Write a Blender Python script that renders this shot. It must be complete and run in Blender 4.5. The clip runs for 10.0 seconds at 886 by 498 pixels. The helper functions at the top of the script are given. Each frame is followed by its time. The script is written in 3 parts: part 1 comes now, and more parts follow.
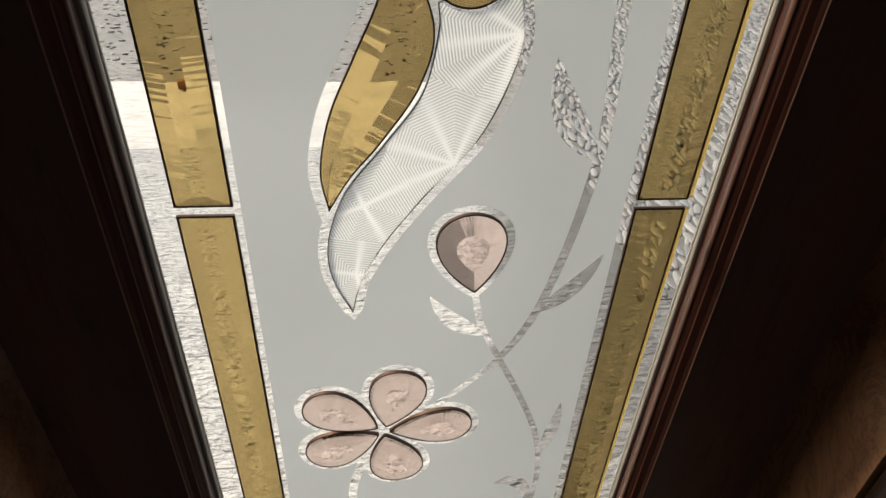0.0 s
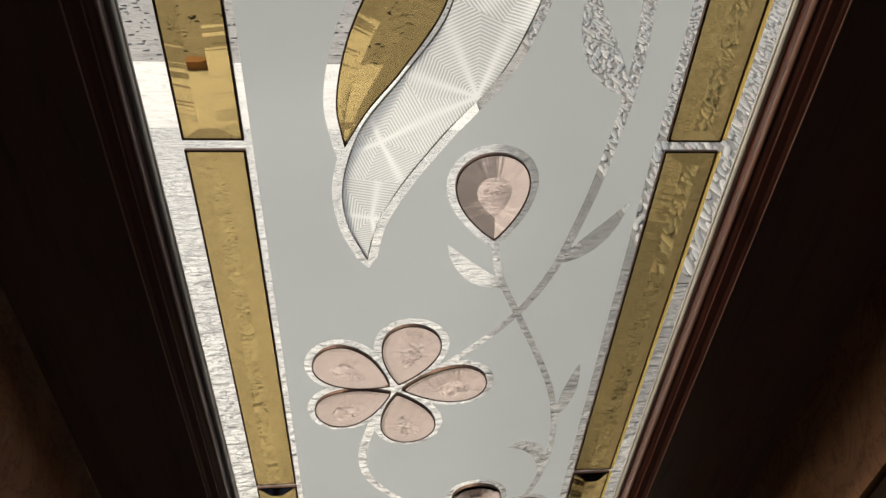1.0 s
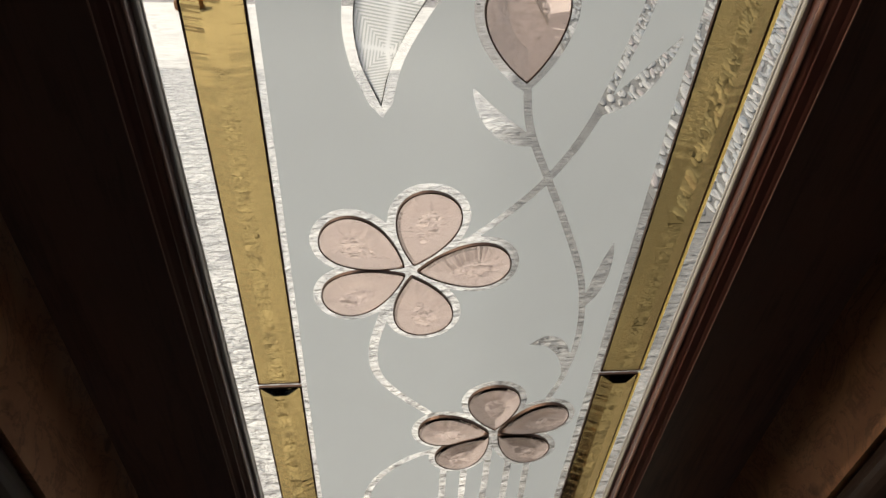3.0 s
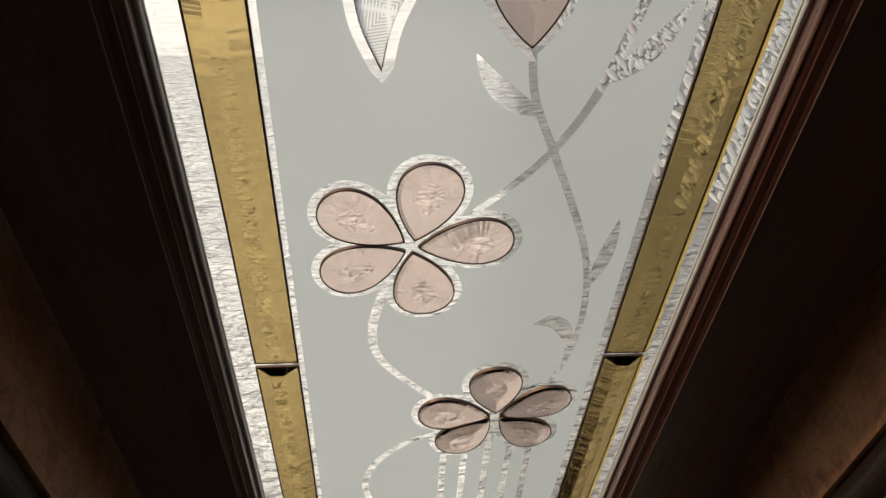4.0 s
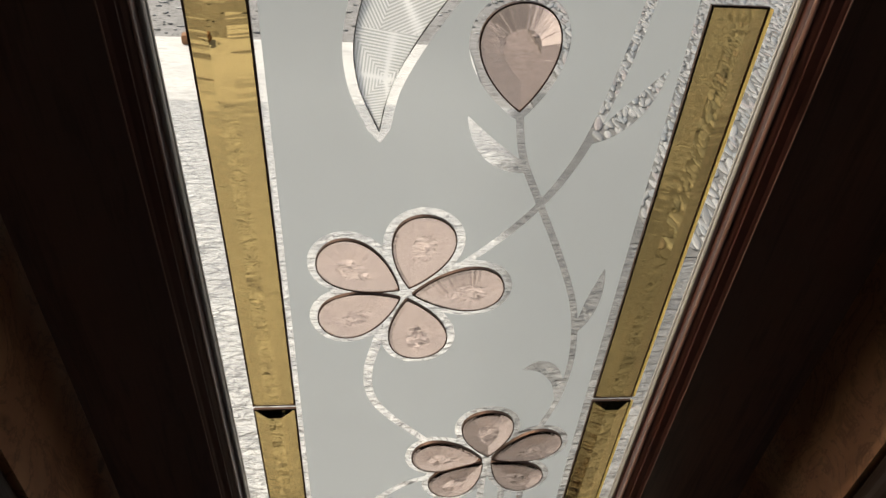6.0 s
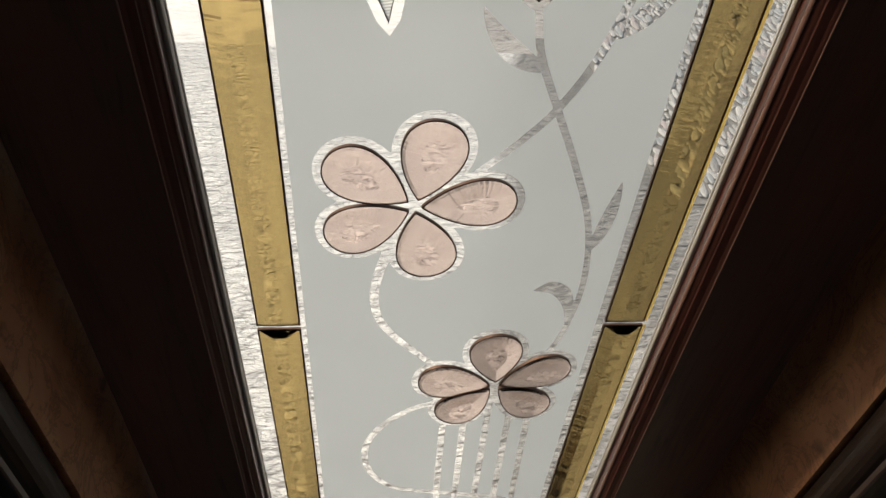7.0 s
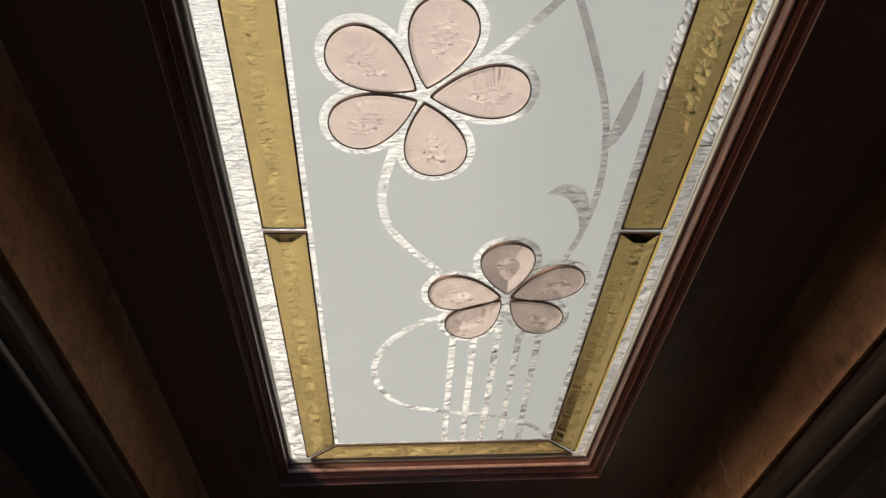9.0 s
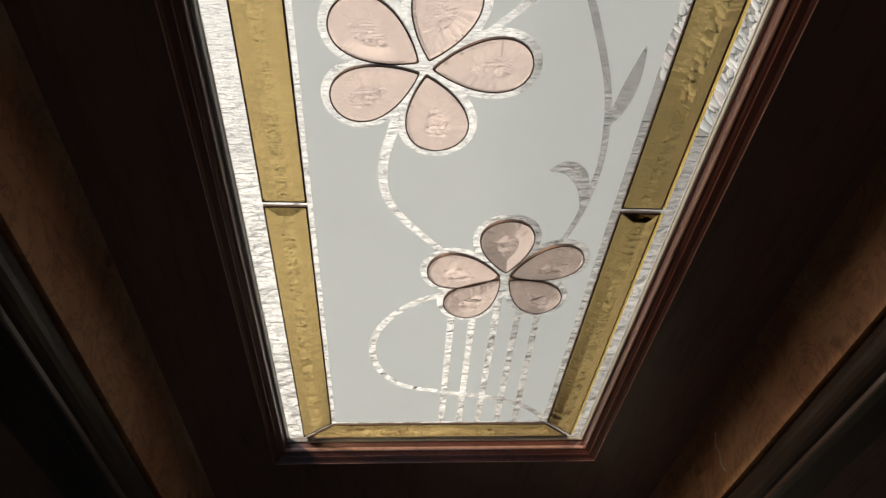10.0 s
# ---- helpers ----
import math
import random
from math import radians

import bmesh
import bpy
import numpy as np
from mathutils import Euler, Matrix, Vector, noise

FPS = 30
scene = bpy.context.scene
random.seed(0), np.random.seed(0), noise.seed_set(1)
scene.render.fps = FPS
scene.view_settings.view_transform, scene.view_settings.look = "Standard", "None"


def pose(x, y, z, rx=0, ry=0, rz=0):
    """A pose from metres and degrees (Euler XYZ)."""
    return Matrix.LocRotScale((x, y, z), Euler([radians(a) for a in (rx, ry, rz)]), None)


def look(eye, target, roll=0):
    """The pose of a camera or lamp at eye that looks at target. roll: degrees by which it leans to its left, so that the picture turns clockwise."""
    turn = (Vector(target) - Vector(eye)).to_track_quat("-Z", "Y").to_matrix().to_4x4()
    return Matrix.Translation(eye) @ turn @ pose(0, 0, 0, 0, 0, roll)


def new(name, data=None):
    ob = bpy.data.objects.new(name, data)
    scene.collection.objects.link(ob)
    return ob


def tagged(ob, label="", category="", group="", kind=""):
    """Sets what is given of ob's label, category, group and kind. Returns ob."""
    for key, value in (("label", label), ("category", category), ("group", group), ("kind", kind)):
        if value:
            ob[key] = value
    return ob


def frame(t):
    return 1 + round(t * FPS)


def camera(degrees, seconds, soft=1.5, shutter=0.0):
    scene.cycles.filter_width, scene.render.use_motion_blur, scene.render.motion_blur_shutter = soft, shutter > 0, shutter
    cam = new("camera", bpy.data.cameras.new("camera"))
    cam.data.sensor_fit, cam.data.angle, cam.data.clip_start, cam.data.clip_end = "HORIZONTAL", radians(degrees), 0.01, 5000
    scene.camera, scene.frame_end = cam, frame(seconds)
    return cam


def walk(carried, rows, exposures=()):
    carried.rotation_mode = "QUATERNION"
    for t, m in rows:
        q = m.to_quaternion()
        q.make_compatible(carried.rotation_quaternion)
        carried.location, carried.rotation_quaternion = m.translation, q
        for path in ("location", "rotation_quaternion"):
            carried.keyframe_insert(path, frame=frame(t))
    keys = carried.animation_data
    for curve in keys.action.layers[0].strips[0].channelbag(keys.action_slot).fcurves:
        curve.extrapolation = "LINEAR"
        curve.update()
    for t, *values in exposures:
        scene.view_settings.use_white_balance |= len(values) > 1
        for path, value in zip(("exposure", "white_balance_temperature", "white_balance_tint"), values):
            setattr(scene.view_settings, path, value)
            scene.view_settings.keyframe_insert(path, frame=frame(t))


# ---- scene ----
cam = camera(69.3, 10.0)
PATH = [
    (0, (-0.058, -0.486, 1.615), (0.147, 1.124, 0.446), 2.9),
    (0.5, (-0.067, -0.488, 1.589), (0.131, 1.103, 0.394), 3.3),
    (1, (-0.07, -0.489, 1.563), (0.123, 1.107, 0.374), 3.4),
    (1.5, (-0.072, -0.488, 1.533), (0.122, 1.101, 0.333), 3.2),
    (2, (-0.082, -0.486, 1.5), (0.126, 1.091, 0.287), 3.6),
    (2.5, (-0.085, -0.491, 1.475), (0.118, 1.075, 0.248), 3.7),
    (3, (-0.087, -0.489, 1.44), (0.112, 1.038, 0.163), 3.7),
    (3.2, (-0.0878, -0.49, 1.4339), (0.1155, 1.0276, 0.1456), 3.92),
    (4.3, (-0.086, -0.488, 1.412), (0.106, 1.028, 0.122), 4.1),
    (4.5, (-0.087, -0.494, 1.429), (0.112, 1.069, 0.197), 4.3),
    (5, (-0.087, -0.491, 1.473), (0.13, 1.119, 0.308), 4.3),
    (5.5, (-0.087, -0.499, 1.463), (0.122, 1.1, 0.279), 4.5),
    (5.7, (-0.082, -0.502, 1.457), (0.117, 1.097, 0.272), 4.2),
    (6.8, (-0.0931, -0.5192, 1.3928), (0.1234, 1.0128, 0.1255), 5.02),
    (7, (-0.091, -0.515, 1.388), (0.109, 0.996, 0.093), 4.9),
    (7.5, (-0.092, -0.528, 1.362), (0.082, 0.958, 0.034), 3.8),
    (8, (-0.09, -0.53, 1.346), (0.086, 0.93, -0.01), 3.8),
    (8.5, (-0.083, -0.537, 1.328), (0.085, 0.896, -0.057), 4.4),
    (9, (-0.082, -0.539, 1.326), (0.068, 0.887, -0.069), 4.2),
    (9.5, (-0.082, -0.547, 1.315), (0.062, 0.864, -0.095), 4.7),
    (10, (-0.083, -0.552, 1.313), (0.071, 0.857, -0.098), 5.2),
]
walk(cam, [(t, look(eye, target, roll)) for t, eye, target, roll in PATH], [(0, 0.58, 7300, 10), (6, 0.57, 7300, 10), (8.5, 0.79, 7300, 10), (10, 0.81, 7300, 10)])

# ---- world, sun, exposure ----
world = bpy.data.worlds.new("sky")
scene.world = world
world.use_nodes = True
wn = world.node_tree.nodes
sky = wn.new("ShaderNodeTexSky")
sky.sky_type = "NISHITA"
sky.sun_disc = False
sky.sun_elevation = radians(48.5)
sky.sun_rotation = radians(-57.5)
sky.dust_density = 3.0
world.node_tree.links.new(sky.outputs[0], wn["Background"].inputs[0])
wn["Background"].inputs[1].default_value = 0.10
sun = new("sun", bpy.data.lights.new("sun", "SUN"))
sun.data.energy = 3.2
sun.data.angle = radians(8)
sun.data.color = (1.0, 0.95, 0.88)
sun.matrix_world = look((-4.7, 3.0, 6.3), (0, 0, 0))


# ---- material helpers ----
def mat(name):
    m = bpy.data.materials.new(name)
    m.use_nodes = True
    nt = m.node_tree
    nt.nodes.clear()
    out = nt.nodes.new("ShaderNodeOutputMaterial")
    return m, nt, out


def node(nt, kind, **values):
    n = nt.nodes.new(kind)
    for k, v in values.items():
        n.inputs[k.replace("_", " ")].default_value = v
    return n


def ramp(nt, source, stops):
    r = nt.nodes.new("ShaderNodeValToRGB")
    e = r.color_ramp.elements
    while len(e) < len(stops):
        e.new(0.5)
    for k, (p, c) in enumerate(stops):
        e[k].position = p
        e[k].color = (*c, 1)
    nt.links.new(source, r.inputs[0])
    return r


def bump(nt, height, strength, distance, shader):
    b = node(nt, "ShaderNodeBump", Strength=strength, Distance=distance)
    nt.links.new(height, b.inputs["Height"])
    nt.links.new(b.outputs[0], shader.inputs["Normal"])
    return b


def coords(nt, scale=(1, 1, 1)):
    c = nt.nodes.new("ShaderNodeTexCoord")
    m = node(nt, "ShaderNodeMapping", Scale=scale)
    nt.links.new(c.outputs["Object"], m.inputs[0])
    return m.outputs[0]


def noise_tex(nt, vec, scale, detail=4.0, rough=0.6, distortion=0.0):
    n = node(nt, "ShaderNodeTexNoise", Scale=scale, Detail=detail, Roughness=rough, Distortion=distortion)
    nt.links.new(vec, n.inputs["Vector"])
    return n


def wood_material(name, dark, light, rough, figure, coat=0.3, gloss=0.18):
    m, nt, out = mat(name)
    vec = coords(nt, (14, 14, 1.2))
    grain = noise_tex(nt, vec, 6.0, 6, 0.65, 0.6)
    blot = noise_tex(nt, coords(nt, (1, 1, 0.6)), figure, 5, 0.6, 1.6)
    mix = node(nt, "ShaderNodeMath")
    mix.operation = "MULTIPLY_ADD"
    nt.links.new(blot.outputs[0], mix.inputs[0])
    mix.inputs[1].default_value = 0.6
    nt.links.new(grain.outputs[0], mix.inputs[2])
    col = ramp(nt, mix.outputs[0], [(0.55, dark), (0.8, light), (1.0, tuple(0.75 * a + 0.25 * b for a, b in zip(light, dark)))])
    p = node(nt, "ShaderNodeBsdfPrincipled", Roughness=rough)
    p.inputs["Coat Weight"].default_value = coat
    p.inputs["Coat Roughness"].default_value = gloss
    nt.links.new(col.outputs[0], p.inputs["Base Color"])
    bump(nt, grain.outputs[0], 0.12, 0.002, p)
    nt.links.new(p.outputs[0], out.inputs[0])
    return m


def burl_material():
    """Brown varnished burl veneer with dark knots and veins."""
    m, nt, out = mat("burl_veneer")
    vec = coords(nt, (1, 1, 0.8))
    cloud = noise_tex(nt, vec, 5.0, 6, 0.62, 1.2)
    vein = noise_tex(nt, vec, 9.0, 8, 0.7, 3.0)
    base = ramp(nt, cloud.outputs[0], [(0.3, (0.40, 0.165, 0.082)), (0.5, (0.57, 0.27, 0.14)), (0.7, (0.68, 0.37, 0.20))])
    lines = ramp(nt, vein.outputs[0], [(0.455, (1, 1, 1)), (0.485, (0.35, 0.3, 0.25)), (0.515, (1, 1, 1))])
    knots = ramp(nt, noise_tex(nt, vec, 22.0, 3, 0.5).outputs[0], [(0.25, (0.25, 0.2, 0.15)), (0.36, (1, 1, 1))])
    a = nt.nodes.new("ShaderNodeMix")
    a.data_type, a.blend_type = "RGBA", "MULTIPLY"
    a.inputs[0].default_value = 0.6
    nt.links.new(base.outputs[0], a.inputs[6])
    nt.links.new(lines.outputs[0], a.inputs[7])
    b = nt.nodes.new("ShaderNodeMix")
    b.data_type, b.blend_type = "RGBA", "MULTIPLY"
    b.inputs[0].default_value = 0.8
    nt.links.new(a.outputs[2], b.inputs[6])
    nt.links.new(knots.outputs[0], b.inputs[7])
    p = node(nt, "ShaderNodeBsdfPrincipled", Roughness=0.42)
    nt.links.new(b.outputs[2], p.inputs["Base Color"])
    bump(nt, vein.outputs[0], 0.08, 0.003, p)
    nt.links.new(p.outputs[0], out.inputs[0])
    return m


def clear_glass_material():
    m, nt, out = mat("clear_glass")
    t = node(nt, "ShaderNodeBsdfTransparent", Color=(0.95, 0.965, 0.96, 1))
    g = node(nt, "ShaderNodeBsdfGlossy", Roughness=0.03)
    w = nt.nodes.new("ShaderNodeLayerWeight")
    f = node(nt, "ShaderNodeMath")
    f.operation = "POWER"
    f.inputs[1].default_value = 5.0
    nt.links.new(w.outputs["Facing"], f.inputs[0])
    f2 = node(nt, "ShaderNodeMath")
    f2.operation = "MULTIPLY_ADD"
    f2.inputs[1].default_value = 0.9
    f2.inputs[2].default_value = 0.03
    nt.links.new(f.outputs[0], f2.inputs[0])
    mx = nt.nodes.new("ShaderNodeMixShader")
    nt.links.new(f2.outputs[0], mx.inputs[0])
    nt.links.new(t.outputs[0], mx.inputs[1])
    nt.links.new(g.outputs[0], mx.inputs[2])
    nt.links.new(mx.outputs[0], out.inputs[0])
    return m


def frost_material():
    m, nt, out = mat("frosted_glass")
    n = noise_tex(nt, coords(nt), 7.0, 3, 0.5)
    col = ramp(nt, n.outputs[0], [(0.3, (0.530, 0.554, 0.562)), (0.7, (0.553, 0.578, 0.587))])
    t = nt.nodes.new("ShaderNodeBsdfTranslucent")
    d = nt.nodes.new("ShaderNodeBsdfDiffuse")
    nt.links.new(col.outputs[0], t.inputs[0])
    nt.links.new(col.outputs[0], d.inputs[0])
    mx = nt.nodes.new("ShaderNodeMixShader")
    mx.inputs[0].default_value = 0.12
    nt.links.new(t.outputs[0], mx.inputs[1])
    nt.links.new(d.outputs[0], mx.inputs[2])
    ahead = node(nt, "ShaderNodeBsdfRefraction", Roughness=0.75, IOR=1.12)
    nt.links.new(col.outputs[0], ahead.inputs[0])
    fine = noise_tex(nt, coords(nt), 900.0, 2, 0.5)
    for s in (t, d, ahead):
        bump(nt, fine.outputs[0], 0.1, 0.0005, s)
    m2 = nt.nodes.new("ShaderNodeMixShader")
    m2.inputs[0].default_value = 0.22
    nt.links.new(mx.outputs[0], m2.inputs[1])
    nt.links.new(ahead.outputs[0], m2.inputs[2])
    nt.links.new(m2.outputs[0], out.inputs[0])
    return m


def cut_glass_material(name, color, rough, waves):
    """Coloured polished glass: refracting, with slight waves."""
    m, nt, out = mat(name)
    n = noise_tex(nt, coords(nt), 60.0, 2, 0.5, 0.3)
    return glass_shader(m, nt, out, color, rough, n.outputs[0], waves, 0.004)


def bevel_glass_material(name, color, rough, ripple, smear):
    """Ground bevel: shallow ripples across the rim, u in metres along it, and fine grinding lines that follow it, v in metres across."""
    m, nt, out = mat(name)
    uv = nt.nodes.new("ShaderNodeUVMap")
    height = None
    for scale, weight in (((1.0, 0.06, 1.0), ripple), ((0.05, 6.0, 1.0), smear)):
        mp = node(nt, "ShaderNodeMapping", Scale=scale)
        nt.links.new(uv.outputs[0], mp.inputs[0])
        n = noise_tex(nt, mp.outputs[0], 85.0, 2, 0.5)
        a = node(nt, "ShaderNodeMath")
        a.operation = "MULTIPLY_ADD"
        nt.links.new(n.outputs[0], a.inputs[0])
        a.inputs[1].default_value = weight
        a.inputs[2].default_value = 0.0
        if height:
            nt.links.new(height, a.inputs[2])
        height = a.outputs[0]
    return glass_shader(m, nt, out, color, rough, height, 1.0, 0.001)


def glass_shader(m, nt, out, color, rough, height, strength, distance):
    r = node(nt, "ShaderNodeBsdfRefraction", Color=(*color, 1), Roughness=rough, IOR=1.5)
    g = node(nt, "ShaderNodeBsdfGlossy", Roughness=0.04)
    f = node(nt, "ShaderNodeFresnel", IOR=1.5)
    for s in (r, g):
        bump(nt, height, strength, distance, s)
    mx = nt.nodes.new("ShaderNodeMixShader")
    nt.links.new(f.outputs[0], mx.inputs[0])
    nt.links.new(r.outputs[0], mx.inputs[1])
    nt.links.new(g.outputs[0], mx.inputs[2])
    nt.links.new(mx.outputs[0], out.inputs[0])
    return m


def fluted_material():
    """Pressed white glass with fine parallel flutes that run along u of each facet."""
    m, nt, out = mat("fluted_glass")
    uv = nt.nodes.new("ShaderNodeUVMap")
    w = node(nt, "ShaderNodeTexWave", Scale=125.0, Distortion=0.0)
    w.bands_direction = "X"
    only_u = node(nt, "ShaderNodeMapping", Scale=(1, 0, 0))
    nt.links.new(uv.outputs[0], only_u.inputs[0])
    nt.links.new(only_u.outputs[0], w.inputs["Vector"])
    t = node(nt, "ShaderNodeBsdfTranslucent", Color=(0.99, 0.99, 0.985, 1))
    r = node(nt, "ShaderNodeBsdfRefraction", Color=(0.54, 0.55, 0.545, 1), Roughness=0.30, IOR=1.06)
    g = node(nt, "ShaderNodeBsdfGlossy", Roughness=0.15)
    for s in (r, g):
        bump(nt, w.outputs["Fac"], 0.8, 0.002, s)
    sep = nt.nodes.new("ShaderNodeSeparateXYZ")
    nt.links.new(uv.outputs[0], sep.inputs[0])
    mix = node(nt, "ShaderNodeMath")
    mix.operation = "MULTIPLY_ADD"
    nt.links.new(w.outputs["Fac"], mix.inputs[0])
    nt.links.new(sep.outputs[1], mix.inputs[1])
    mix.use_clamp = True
    # painted glints: this attribute shifts the mix towards white
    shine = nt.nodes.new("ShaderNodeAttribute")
    shine.attribute_name = "ray_glint"
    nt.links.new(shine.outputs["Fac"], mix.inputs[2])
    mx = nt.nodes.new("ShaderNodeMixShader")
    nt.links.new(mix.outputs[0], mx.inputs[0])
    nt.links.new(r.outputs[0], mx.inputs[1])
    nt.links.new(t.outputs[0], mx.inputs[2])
    m2 = nt.nodes.new("ShaderNodeMixShader")
    m2.inputs[0].default_value = 0.06
    nt.links.new(mx.outputs[0], m2.inputs[1])
    nt.links.new(g.outputs[0], m2.inputs[2])
    nt.links.new(m2.outputs[0], out.inputs[0])
    return m


def metal_material(name, color, rough, metal=0.9):
    m, nt, out = mat(name)
    n = noise_tex(nt, coords(nt), 60.0, 4, 0.6)
    rr = ramp(nt, n.outputs[0], [(0.3, (rough * 0.7,) * 3), (0.7, (rough * 1.4,) * 3)])
    p = node(nt, "ShaderNodeBsdfPrincipled", Metallic=metal)
    p.inputs["Base Color"].default_value = (*color, 1)
    nt.links.new(rr.outputs[0], p.inputs["Roughness"])
    bump(nt, n.outputs[0], 0.1, 0.001, p)
    nt.links.new(p.outputs[0], out.inputs[0])
    return m


def stone_tone(nt, vec, crease, body, pale, scale):
    """Colour of riven stone: flat flakes between thin dark creases, two scales of tone."""
    cloud = noise_tex(nt, vec, scale * 0.12, 4, 0.6, 0.5)
    flake = noise_tex(nt, vec, scale, 3.2, 0.55, 0.35)
    fine = noise_tex(nt, vec, scale * 1.7, 3, 0.55, 0.8)
    tone = ramp(nt, fine.outputs[0], [(0.36, body), (0.56, pale)])
    half = tuple(0.5 + 0.5 * c for c in crease)
    lines = ramp(nt, flake.outputs[0], [(0.37, (1, 1, 1)), (0.385, half), (0.40, (1, 1, 1)), (0.475, (1, 1, 1)), (0.492, crease), (0.503, (1, 1, 1)),
                                        (0.59, (1, 1, 1)), (0.605, half), (0.62, (1, 1, 1))])
    wide = ramp(nt, cloud.outputs[0], [(0.3, (0.80, 0.80, 0.81)), (0.65, (1, 1, 0.99))])
    coarse = noise_tex(nt, vec, scale * 0.4, 2.6, 0.5, 0.35)
    deep = tuple(c ** 0.6 for c in crease)
    cracks = ramp(nt, coarse.outputs[0], [(0.425, (1, 1, 1)), (0.445, deep), (0.46, (1, 1, 1)), (0.545, (1, 1, 1)), (0.56, deep), (0.575, (1, 1, 1))])
    out = tone.outputs[0]
    for other in (lines, wide, cracks):
        a = nt.nodes.new("ShaderNodeMix")
        a.data_type, a.blend_type = "RGBA", "MULTIPLY"
        a.inputs[0].default_value = 1.0
        nt.links.new(out, a.inputs[6])
        nt.links.new(other.outputs[0], a.inputs[7])
        out = a.outputs[2]
    return out, flake.outputs[0]


def stone_material(name, crease, body, pale, scale, strength, stretch=(0.55, 1.15, 1.0), darkened=None):
    """Riven stone; the last argument gives a darkening painted into the colour to the east, with an uneven edge."""
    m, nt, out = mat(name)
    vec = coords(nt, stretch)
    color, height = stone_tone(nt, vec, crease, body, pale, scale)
    if darkened:
        other, _ = stone_tone(nt, vec, *darkened, scale)
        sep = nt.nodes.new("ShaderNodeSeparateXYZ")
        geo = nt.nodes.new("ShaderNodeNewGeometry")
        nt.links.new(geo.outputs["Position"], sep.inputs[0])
        edge_noise = noise_tex(nt, coords(nt), 5.0, 5, 0.6)
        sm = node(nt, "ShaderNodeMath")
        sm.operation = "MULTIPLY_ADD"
        nt.links.new(edge_noise.outputs[0], sm.inputs[0])
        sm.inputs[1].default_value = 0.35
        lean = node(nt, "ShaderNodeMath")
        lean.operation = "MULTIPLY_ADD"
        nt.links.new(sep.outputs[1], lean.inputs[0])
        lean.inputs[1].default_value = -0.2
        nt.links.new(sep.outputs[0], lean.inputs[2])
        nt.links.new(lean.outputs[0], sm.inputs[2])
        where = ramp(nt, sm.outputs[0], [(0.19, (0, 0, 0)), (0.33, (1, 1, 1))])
        # the strip along the door takes less of the darkening
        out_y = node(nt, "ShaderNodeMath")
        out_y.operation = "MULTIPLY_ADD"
        nt.links.new(edge_noise.outputs[0], out_y.inputs[0])
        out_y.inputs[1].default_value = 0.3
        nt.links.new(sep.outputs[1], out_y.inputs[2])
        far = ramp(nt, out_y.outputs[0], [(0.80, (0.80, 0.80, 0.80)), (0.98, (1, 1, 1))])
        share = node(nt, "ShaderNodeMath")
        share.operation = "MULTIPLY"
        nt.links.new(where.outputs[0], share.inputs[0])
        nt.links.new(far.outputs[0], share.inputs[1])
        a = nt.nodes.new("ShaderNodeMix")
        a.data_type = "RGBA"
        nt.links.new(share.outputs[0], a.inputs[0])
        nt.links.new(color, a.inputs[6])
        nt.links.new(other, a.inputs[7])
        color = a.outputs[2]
    p = node(nt, "ShaderNodeBsdfPrincipled", Roughness=0.75)
    nt.links.new(color, p.inputs["Base Color"])
    bump(nt, height, strength, 0.02, p)
    nt.links.new(p.outputs[0], out.inputs[0])
    return m


def island_material(name, stops, rough):
    m, nt, out = mat(name)
    geo = nt.nodes.new("ShaderNodeNewGeometry")
    col = ramp(nt, geo.outputs["Random Per Island"], stops)
    col.color_ramp.interpolation = "CONSTANT"
    n = noise_tex(nt, coords(nt), 60.0, 3, 0.6)
    p = node(nt, "ShaderNodeBsdfPrincipled", Roughness=rough)
    nt.links.new(col.outputs[0], p.inputs["Base Color"])
    bump(nt, n.outputs[0], 0.3, 0.004, p)
    nt.links.new(p.outputs[0], out.inputs[0])
    return m


def plain_material(name, low, high, scale, rough):
    m, nt, out = mat(name)
    n = noise_tex(nt, coords(nt), scale, 6, 0.6)
    col = ramp(nt, n.outputs[0], [(0.3, low), (0.7, high)])
    p = node(nt, "ShaderNodeBsdfPrincipled", Roughness=rough)
    nt.links.new(col.outputs[0], p.inputs["Base Color"])
    bump(nt, n.outputs[0], 0.15, 0.003, p)
    nt.links.new(p.outputs[0], out.inputs[0])
    return m


DOOR_WOOD = wood_material("dark_door_wood", (0.085, 0.038, 0.026), (0.17, 0.075, 0.050), 0.5, 3.0)
MOULD_WOOD = wood_material("red_brown_moulding_wood", (0.045, 0.013, 0.009), (0.09, 0.027, 0.018), 0.35, 4.0, 0.22)
CASING_WOOD = wood_material("dark_casing_wood", (0.017, 0.010, 0.007), (0.034, 0.019, 0.013), 0.4, 3.0, 0.1)
# casing wood made lighter: the edge glint is put into the colour
HIGHLIGHT_WOOD = wood_material("casing_highlight_wood", (0.045, 0.027, 0.021), (0.075, 0.044, 0.035), 0.35, 4.0, 0.25, 0.12)
BURL = burl_material()
CLEAR = clear_glass_material()
FROST = frost_material()
AMBER = cut_glass_material("amber_glass", (0.78, 0.675, 0.45), 0.0, 0.02)
AMBER_BEVEL = bevel_glass_material("amber_bevel", (0.78, 0.675, 0.45), 0.012, 1.7, 0.02)
PEACH = cut_glass_material("peach_glass", (0.965, 0.875, 0.84), 0.0, 0.02)
PEACH_BEVEL = bevel_glass_material("peach_bevel", (0.965, 0.875, 0.84), 0.03, 1.3, 0.04)
# bright amber for strips that stand in for light on glass edges
AMBER_GLINT, _nt, _out = mat("amber_glint")
